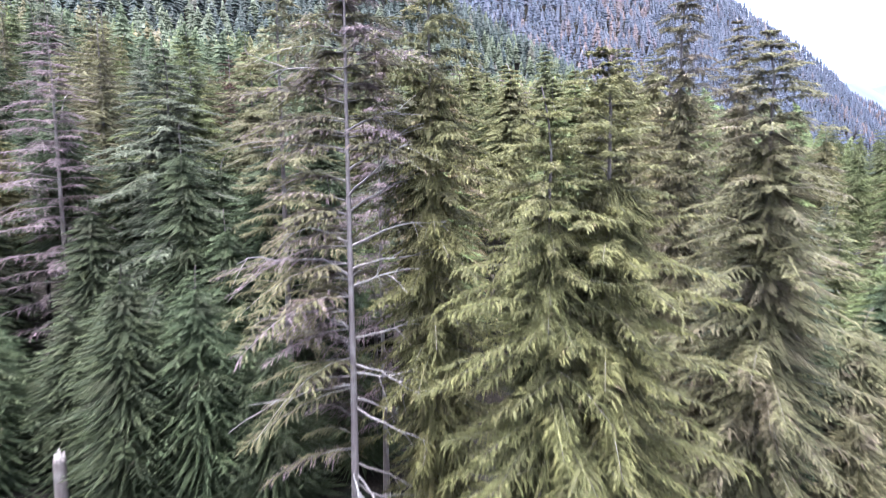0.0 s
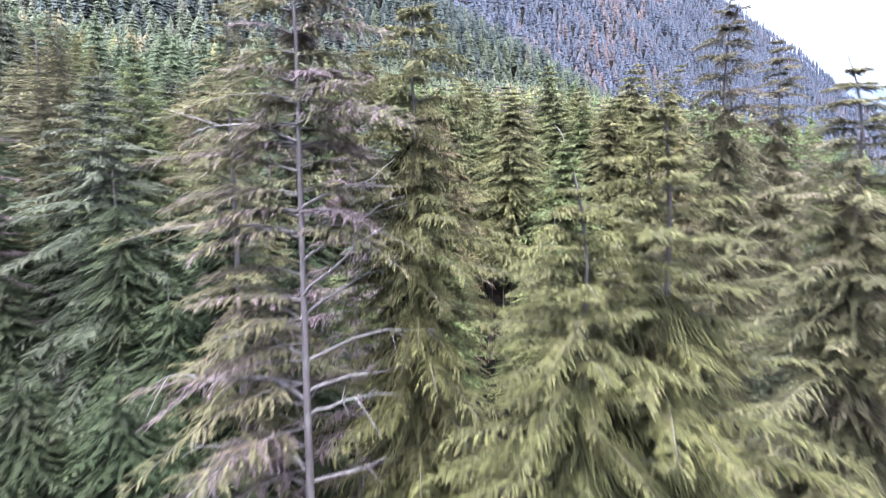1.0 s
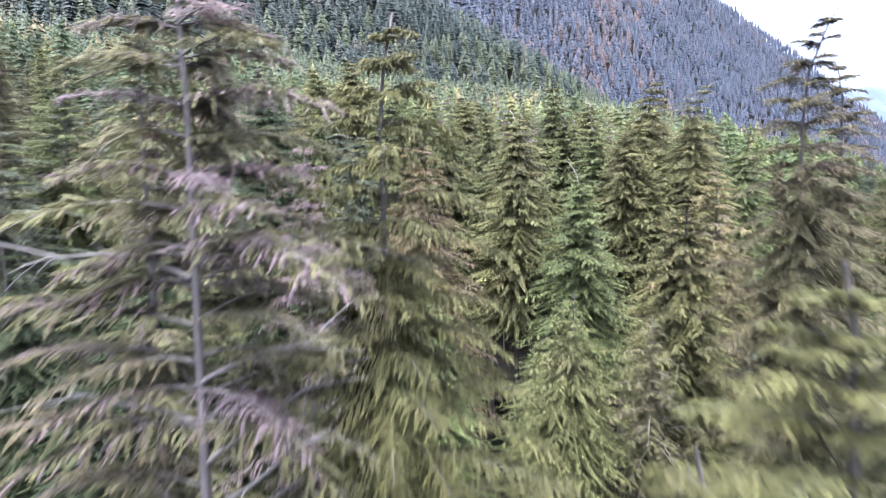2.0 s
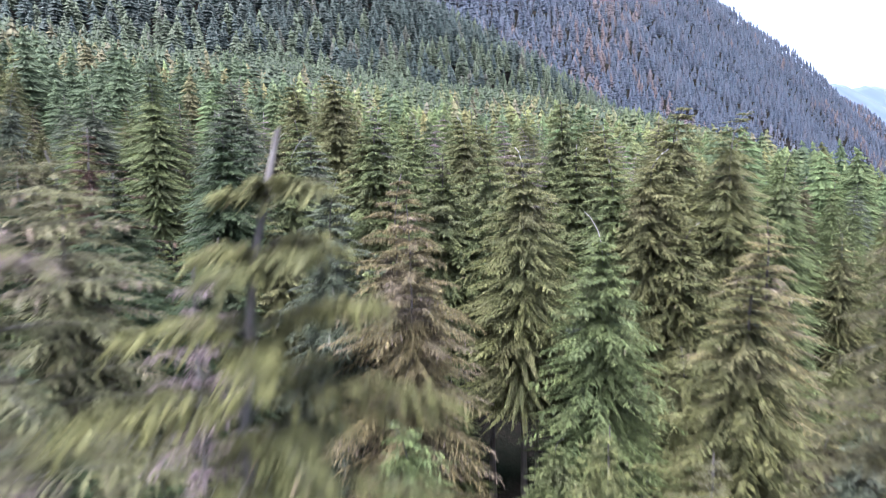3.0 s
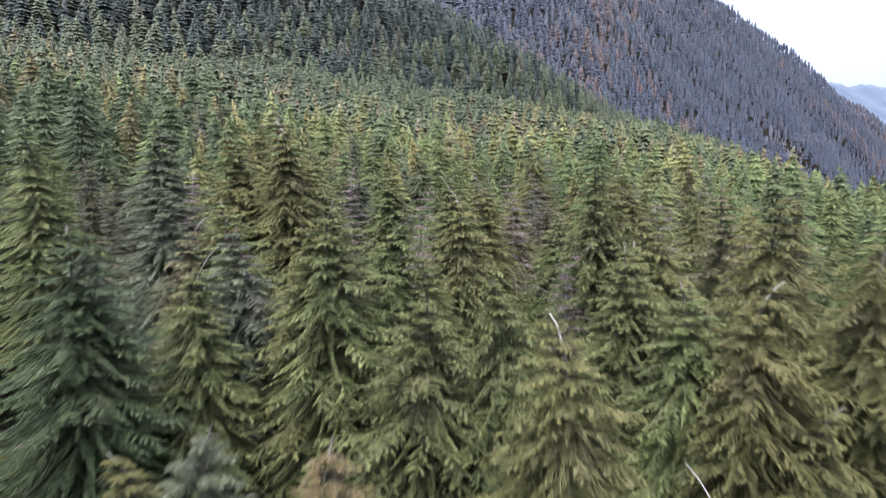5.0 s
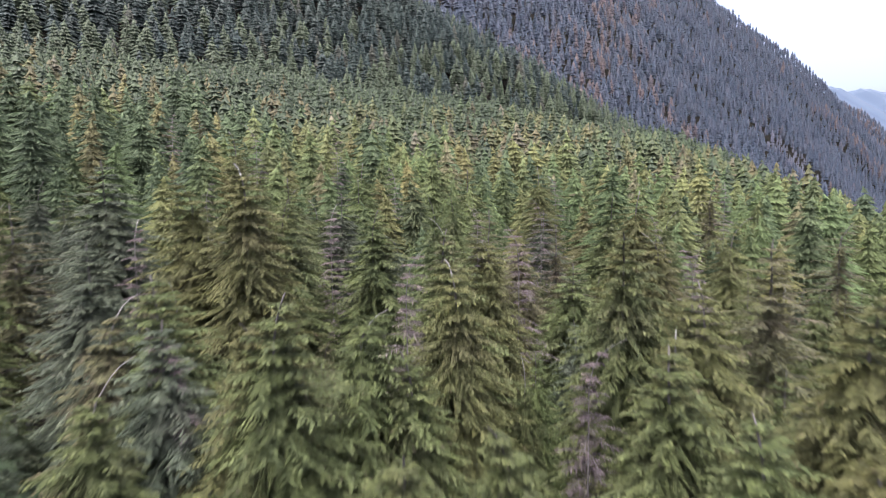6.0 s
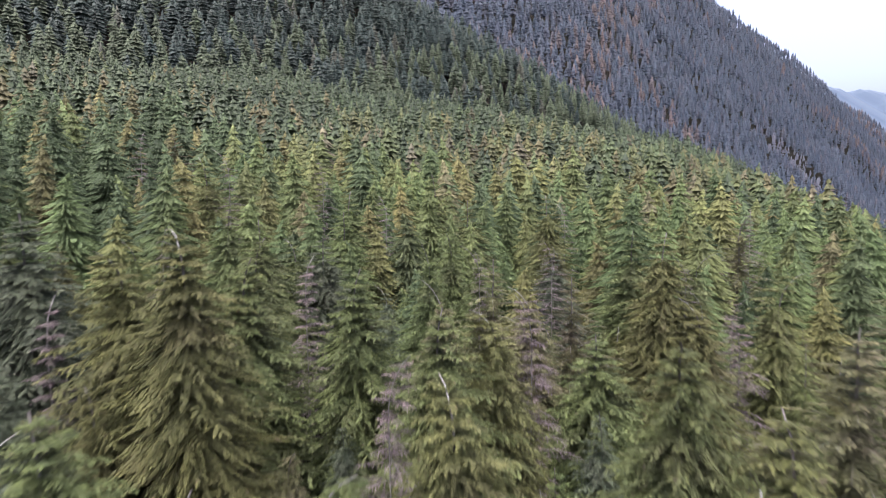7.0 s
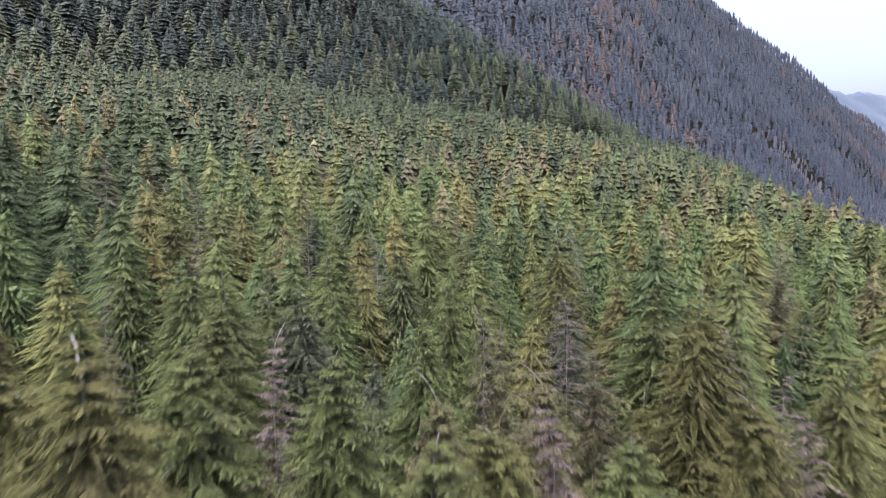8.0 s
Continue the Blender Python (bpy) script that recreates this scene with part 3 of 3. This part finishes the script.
def broken_stump(x, y, top):
    """A weathered stump that snapped off, with a splintered rim."""
    r = np.random.RandomState(9)
    foot = float(floor_height(np.array(x), np.array(y))) - 0.3
    z = np.array([0, 0.3, 0.9, 1.8, top - foot - 0.5, top - foot])
    path = np.stack([0.03 * z, -0.02 * z, z], -1)
    v, t = tube(path, [0.42, 0.33, 0.28, 0.26, 0.25, 0.2], 12)
    v[-12:, 2] += r.uniform(-0.22, 0.12, 12)
    v = np.concatenate([v, [[0.03 * top, 0, top - foot - 0.6]]])
    n = len(v) - 1
    cap = np.stack([np.arange(n - 12, n), np.roll(np.arange(n - 12, n), -1), np.full(12, n)], -1)
    stump = new("tree_stump", mesh_of("tree_stump", v, np.concatenate([t, cap]), [BARK]))
    stump.location = (x, y, foot)
    PLANTED.extend([(x, y, top, 3.0), (x * 0.94, y - 1.5, top, 3.0)])
    return tagged(stump, "weathered grey stump broken off below the crown", "stump")


bare_hemlock()
broken_stump(-17.0, 24.0, 7.0)
plant(CLOSE["droopy"], -0.5, 23.5, 27.3, "yellow", 0.85, 40)
plant(CLOSE["full"], 5.35, 18.9, 22.9, "yellow", 1.05, 10)
plant(CLOSE["droopy"], 3.25, 17.9, 21.3, "yellow", 0.85, 200)
plant(CLOSE["droopy"], 13.9, 24.8, 25.2, "olive", 1.05, 120)
plant(CLOSE["narrow"], 12.8, 31.9, 29.8, "olive", 0.9, 300)
plant(CLOSE["narrow"], 20.4, 41.0, 30.4, "olive", 0.95, 80)
plant(CLOSE["thin"], -22.0, 33.0, 28.0, "grey", 0.95, 150)
plant(CLOSE["droopy"], -16.6, 35.0, 27.1, "blue", 1.1, 260)
plant(CLOSE["thin"], -8.4, 30.2, 29.4, "olive", 1.0, 20)
plant(CLOSE["full"], -17.9, 41.4, 29.4, "green", 1.0, 70)
plant(CLOSE["broad"], -13.8, 42.0, 28.6, "olive", 1.0, 190)
plant(CLOSE["thin"], -3.3, 29.3, 25.4, "grey", 0.7, 100)
plant(CLOSE["droopy"], 17.8, 48.4, 25.2, "tan", 1.0, 220)
plant(CLOSE["broad"], -0.1, 41.6, 26.3, "tan", 0.85, 240)
plant(CLOSE["droopy"], -0.9, 45.6, 27.7, "tan", 0.9, 30)
plant(CLOSE["droopy"], -4.3, 47.3, 27.5, "blue", 0.95, 340)

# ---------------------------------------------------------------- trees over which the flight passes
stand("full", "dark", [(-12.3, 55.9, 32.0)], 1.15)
stand("full", "green", [(-3.4, 60.8, 32.8), (1.3, 56.4, 29.1), (1.3, 64.2, 29.8), (11.4, 62.2, 30.2), (13.0, 58.5, 28.9),
                        (12.5, 81.8, 30.9), (20.7, 99.5, 36.1), (-8.3, 81.5, 36.0), (-2.1, 83.0, 35.1), (-10.4, 92.7, 37.6), (2.9, 75.1, 34.1),
                        (6.5, 106.4, 38.7), (-5.6, 102.8, 37.9), (3.2, 119.5, 41.9), (-9.9, 66.1, 32.8)], 1.1)
stand("full", "blue", [(-20.2, 81.0, 38.6), (-8.4, 63.0, 31.3), (-15.5, 70.5, 33.8), (14.0, 101.2, 34.2), (-6.4, 96.2, 36.1), (-33.2, 78.0, 37.0)], 1.05)
stand("droopy", "yellow", [(5.6, 50.2, 29.6), (20.0, 56.6, 32.4), (14.5, 55.8, 29.7), (18.0, 60.8, 33.1), (-12.1, 75.8, 37.6), (-8.3, 73.6, 38.6), (-4.4, 62.2, 31.9),
                           (3.3, 67.5, 33.5), (14.7, 66.5, 32.2), (18.2, 80.8, 33.7), (26.3, 86.5, 34.5), (5.9, 77.2, 34.1), (20.9, 93.1, 36.5), (15.0, 109.0, 39.5)], 1.05)
stand("narrow", "yellow", [(15.9, 54.2, 25.0), (-7.5, 50.2, 25.7), (12.6, 64.7, 30.3), (-19.5, 106.2, 43.6), (38.0, 134.7, 38.6), (40.5, 157.7, 43.0), (12.4, 40.0, 24.0)])
stand("droopy", "green", [(4.5, 56.8, 29.9), (-0.8, 64.4, 31.9), (-9.4, 87.5, 36.9), (-13.9, 95.3, 39.3), (11.7, 68.6, 34.6), (-5.8, 108.2, 40.1), (-9.1, 98.2, 36.1), (28.0, 64.3, 29.7), (-23.8, 71.1, 38.0)])
stand("thin", "olive", [(-32.7, 130.2, 48.5), (21.5, 72.7, 33.3), (37.3, 89.2, 33.6), (7.1, 89.5, 34.7), (12.8, 89.5, 33.3), (-33.8, 58.7, 36.2), (-40.5, 68.0, 40.6), (34.0, 105.8, 37.3), (-24.3, 77.6, 35.8)], 1.15)
stand("thin", "rust", [(-19.8, 54.3, 30.8), (-44.3, 129.2, 48.0)], 1.15)
stand("thin", "olive", [(-26.0, 44.5, 31.0)], 1.15)
stand("spike", "green", [(9.0, 47.0, 26.0)])
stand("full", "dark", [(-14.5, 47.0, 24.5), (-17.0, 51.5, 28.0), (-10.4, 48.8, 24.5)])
stand("spike", "green", [(6.5, 94.1, 36.1), (2.5, 90.3, 36.7), (-9.0, 59.3, 31.2), (24.3, 94.8, 35.4)])
stand("spike", "olive", [(9.1, 85.2, 33.9), (3.3, 81.3, 34.9), (15.8, 107.3, 34.7), (-11.6, 65.1, 32.5)])
stand("dead", "grey", [(0.95, 70.2, 32.5), (-8.0, 63.0, 30.2), (-2.1, 109.0, 38.4), (25.3, 90.6, 31.0), (41.9, 118.3, 36.3), (8.9, 64.7, 29.3), (7.9, 78.3, 33.3), (21.2, 82.0, 31.3),
                       (-5.6, 86.2, 34.7), (-16.8, 104.9, 43.5), (-15.2, 75.0, 34.1), (-9.6, 114.5, 42.6), (-63.2, 183.0, 56.6), (13.0, 97.5, 34.6), (22.7, 92.7, 33.8), (6.4, 92.7, 34.8), (17.5, 112.0, 37.5), (-32.0, 119.0, 46.5)])


# ---------------------------------------------------------------- the rest of the stand, spaced as such forests are
def scatter(r, x0, x1, y0, y1, gap, inside):
    """Jittered rows of places at about that spacing, where inside(x, y) holds."""
    xs, ys = np.meshgrid(np.arange(x0, x1, gap), np.arange(y0, y1, gap * 0.9))
    xs = xs + (np.arange(len(xs)) % 2)[:, None] * gap * 0.5
    xs, ys = xs + r.uniform(-0.38, 0.38, xs.shape) * gap, ys + r.uniform(-0.38, 0.38, ys.shape) * gap
    ok = inside(xs, ys)
    return xs[ok], ys[ok]


def free(x, y, reach):
    return all((x - a) ** 2 + (y - b) ** 2 > reach ** 2 for a, b, *_ in PLANTED)


NEAR_END = 100.0
for x, y in ((-27, 12), (-31, 17), (-25.5, 19), (-33, 23), (-29, 25.5), (-36, 29), (-24, 6), (33, 19), (29.5, 13), (36, 26), (31, 6)):
    # unseen trees added on both sides of the clearing to block side light
    plant(OUTER["edge"][int(rng.randint(2))], x, y, float(canopy(np.array(float(x)), np.array(float(y)))) + rng.uniform(-2, 2), "green", 1.15)
fx, fy = scatter(rng, -100, 100, 21, NEAR_END, 4.2, lambda x, y: (x > -0.82 * (y + 3)) & (x < 0.82 * (y + 3)) & ((y > 25) | (np.abs(x) > 12)))
ex, ey = scatter(rng, -30, 28, 24, 40, 3.3, lambda x, y: (np.abs(x) < 0.85 * (y + 1)) & ((x < -7) | (x > 11)))
fx, fy = np.concatenate([fx, ex]), np.concatenate([fy, ey])
order = np.argsort(fy)
for x, y in zip(fx[order], fy[order]):
    if not free(x, y, 3.3 if y > 46 else 2.5) or (y < 24 and abs(x) < 24) or (y < 38 and -6 < x < 12 and rng.uniform() < 0.35):
        continue
    top = float(canopy(np.array(x), np.array(y))) + rng.normal(-1.2, 2.2)
    if y < 36 and abs(x) < 26:
        top = float(floor_height(np.array(x), np.array(y))) + (rng.uniform(5, 10) if -6 < x < 12 else rng.uniform(8, 12) if y < 30 else rng.uniform(12, 18))
    elif y < 46 and abs(x - 1) < 0.8 * (y - 20):
        top = min(top, 27 - 0.5 * (y - 22.6) + rng.uniform(-2, 0.5))
    elif abs(x) < 45:
        top -= 3.5 if y > 60 else 8.0
    low = y < 36 and abs(x) < 26
    if 24 < y < 47 and -4 < x < 13 and rng.uniform() < 0.75:
        continue
    if low and (x < -8 or x > 15) and y < 25:
        continue
    pick, tone = rng.uniform(), rng.uniform()
    kind = "edge" if y < 34 and x < 15 else "droopy" if pick < 0.3 else "full" if pick < 0.62 else "narrow" if pick < 0.76 else "spike" if pick < 0.9 else "thin" if pick < 0.97 or y < 70 else "dead"
    colour = "grey" if kind == "dead" else "olive" if kind == "thin" else "green" if tone < 0.5 else "yellow" if tone < 0.7 else "blue" if tone < 0.9 else "olive"
    # low trees and many on the left take the green with shade painted in
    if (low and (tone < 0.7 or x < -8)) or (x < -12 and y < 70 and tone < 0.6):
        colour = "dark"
    plant(OUTER[kind][int(rng.randint(2))], x, y, top, colour, rng.uniform(0.7, 0.95) if y > 46 else rng.uniform(0.9, 1.15))

for pattern in [*CLOSE.values(), *(p for pair in (*MIDDLE.values(), *OUTER.values()) for p in pair)]:
    for o in (*pattern.children_recursive, pattern):
        bpy.data.objects.remove(o)


# ---------------------------------------------------------------- the forest beyond, one sheet of trees a slope
def small_tree(seed, count, radius, sprays, plump, base, power=5.8):
    """A conifer of unit height with few sprays: its boughs as triangles with normals, spray coordinates and tints."""
    r = np.random.RandomState(seed)
    spec = branches_of(r, 26, base, radius, count, (-0.1, 0.35), 0.3, power, 0.2, 0.3)
    tri, norm, tone, uv = boughs(r, spec, sprays, False, plump, 0.7, 0.2)
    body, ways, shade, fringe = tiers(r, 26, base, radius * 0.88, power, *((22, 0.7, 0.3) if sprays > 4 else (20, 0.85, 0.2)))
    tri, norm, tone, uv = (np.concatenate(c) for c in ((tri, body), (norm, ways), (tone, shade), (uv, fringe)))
    return nodded(tri.reshape(-1, 3), 26, r.uniform(-1.2, 1.2), r.normal(0, 0.004)).reshape(-1, 3, 3) / 26, norm, uv, tone


def tiered_tree(seed, count, finger, radius, base, power=5.0):
    """A far conifer of unit height, in ragged tiers."""
    r = np.random.RandomState(seed)
    tri, norm, tone, _ = tiers(r, 1.0, base, radius, power / 26, count, finger)
    return nodded(tri.reshape(-1, 3), 1.0, r.uniform(-0.04, 0.04), r.normal(0, 0.01)).reshape(-1, 3, 3), norm, np.full((len(tri), 3, 2), -5.0), tone


def forest(name, label, xs, ys, tops, shapes, mat, r, tone=None, broad=(0.85, 1.15)):
    """Many small trees in one mesh, with a tone for each tree and each bough."""
    verts, bent, tints, trees, uvs = [], [], [], [], []
    foot = floor_height(xs, ys)
    for x, y, z, top, c in zip(xs, ys, foot, tops, tone if tone is not None else r.uniform(0, 1, len(xs))):
        tri, norm, uv, shade = shapes[int(r.randint(len(shapes)))]
        h = top - z
        a = r.uniform(0, 6.3)
        turn = np.array([[math.cos(a), math.sin(a), 0], [-math.sin(a), math.cos(a), 0], [0, 0, 1]])
        w = h * r.uniform(*broad)
        verts.append(tri @ turn * (w, w, h) + (x, y, z))
        bent.append(norm @ turn)
        tints.append(np.clip(shade + r.uniform(-0.22, 0.22) * (shade > 0), 0, 1))
        trees.append(np.full(len(tri), c))
        uvs.append(uv)
    v = np.concatenate(verts).reshape(-1, 3)
    me = mesh_of(name, v, np.arange(len(v)).reshape(-1, 3), [mat], None, np.concatenate(uvs), np.concatenate(bent).reshape(-1, 3), tint=np.concatenate(tints), tree=np.concatenate(trees))
    return tagged(new(name, me), label, "forest", kind="stuff")


r2 = np.random.RandomState(4)


def hill_tones(x, y):
    """Most trees green; on the shoulder most get a dark tone in place of shadow, some are browning; higher up they
    darken.
    """
    t = r2.uniform(0, 1, len(x))
    t = np.where((x < -25) & (r2.uniform(0, 1, len(x)) < 0.85), r2.choice([0.6, 0.61, 0.62, 0.63, 0.64, 0.65, 0.66, 0.92, 0.94], len(x)), t)
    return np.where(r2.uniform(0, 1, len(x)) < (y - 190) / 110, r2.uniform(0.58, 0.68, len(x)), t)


wedge = lambda x, y: (np.abs(x + 5) < 0.88 * (y - 20)) & (x < 95 + 0.2 * y) & (near_hill(x, y) > far_mountain(x, y) - 4)
for name, label, start, end, make in (
        ("hill_forest", "mixed green and yellow-green conifers covering the hillside", NEAR_END - 2, 126, lambda k: small_tree(30 + k, 76, 3.5 + 0.35 * (k % 4), 7, 0.24, 0.45)),
        ("middle_hill_forest", "mixed conifers and a few dead tops higher on the hillside", 126, 160, lambda k: small_tree(130 + k, 56, 3.5 + 0.35 * (k % 4), 2, 0.3, 0.45))):
    bx, by = scatter(r2, -330, 190, start, end, 4.3, wedge)
    ok = np.array([free(x, y, 2.6) for x, y in zip(bx, by)])
    bx, by = bx[ok], by[ok]
    forest(name, label, bx, by, canopy(bx, by) + r2.normal(-1.2, 2.3, len(bx)), [make(k) for k in range(8)], HILL, r2, hill_tones(bx, by))

hill_shapes = [tiered_tree(40 + k, 13, 1.7, 0.14 + 0.014 * (k % 3), 0.5, 5.8) for k in range(8)]
bx, by = scatter(r2, -330, 190, 160, 330, 4.8, wedge)
ok = np.array([free(x, y, 2.6) for x, y in zip(bx, by)])
bx, by = bx[ok], by[ok]
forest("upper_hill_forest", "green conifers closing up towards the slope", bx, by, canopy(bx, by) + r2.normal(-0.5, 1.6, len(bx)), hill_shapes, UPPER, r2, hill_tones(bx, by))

slope_shapes = [tiered_tree(60 + k, 13, 1.6, 0.135 + 0.014 * (k % 3), 0.38, 6.0) for k in range(8)]
sx, sy = scatter(r2, -420, 330, 170, 620, 5.4, lambda x, y: (x > -0.85 * (y - 20)) & (x < 0.5 * y) & (near_hill(x, y) < far_mountain(x, y) + 1) & (rib_line(x, y) < 26) & (far_mountain(x, y) < 52 + 0.4 * y))
low_green = np.where(r2.uniform(0, 1, len(sx)) < 0.9 * np.exp(-np.maximum(far_mountain(sx, sy) - near_hill(sx, sy), 0) / 22), r2.uniform(0.83, 0.9, len(sx)), r2.uniform(0, 0.7, len(sx)))
low_green = np.where(r2.uniform(0, 1, len(sx)) < 0.04, 0.97, low_green)
forest("slope_forest", "dark green conifers on the steep slope behind", sx, sy, canopy(sx, sy) + r2.normal(-0.5, 2.6, len(sx)), slope_shapes, SLOPE, r2, low_green)

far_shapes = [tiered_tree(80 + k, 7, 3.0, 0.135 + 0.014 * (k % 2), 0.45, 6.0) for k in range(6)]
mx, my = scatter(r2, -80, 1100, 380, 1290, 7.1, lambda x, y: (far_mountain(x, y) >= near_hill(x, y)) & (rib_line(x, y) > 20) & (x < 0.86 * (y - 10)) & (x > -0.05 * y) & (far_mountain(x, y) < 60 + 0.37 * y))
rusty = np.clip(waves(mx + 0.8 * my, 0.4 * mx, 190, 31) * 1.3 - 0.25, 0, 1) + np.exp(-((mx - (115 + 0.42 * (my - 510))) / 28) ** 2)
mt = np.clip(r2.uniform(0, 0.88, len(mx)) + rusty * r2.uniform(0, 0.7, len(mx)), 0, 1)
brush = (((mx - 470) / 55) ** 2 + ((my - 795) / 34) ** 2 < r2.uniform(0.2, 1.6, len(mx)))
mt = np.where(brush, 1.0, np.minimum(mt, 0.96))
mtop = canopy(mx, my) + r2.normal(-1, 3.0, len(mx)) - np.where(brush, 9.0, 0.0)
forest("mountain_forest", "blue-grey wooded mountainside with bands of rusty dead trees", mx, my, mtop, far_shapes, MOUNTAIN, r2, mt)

# trees out of view, added to keep low sky light off the stand
qx, qy = scatter(r2, -110, 110, -120, 22, 5.4, lambda x, y: ((y < -12) | (np.abs(x) > 38)) & (np.abs(x) < 110))
ok = np.array([free(x, y, 3.5) for x, y in zip(qx, qy)])
qx, qy = qx[ok], qy[ok]
forest("forest_behind", "green conifers closing the clearing all round", qx, qy, canopy(qx, qy) + r2.normal(-1.0, 2.2, len(qx)), far_shapes, UPPER, r2)
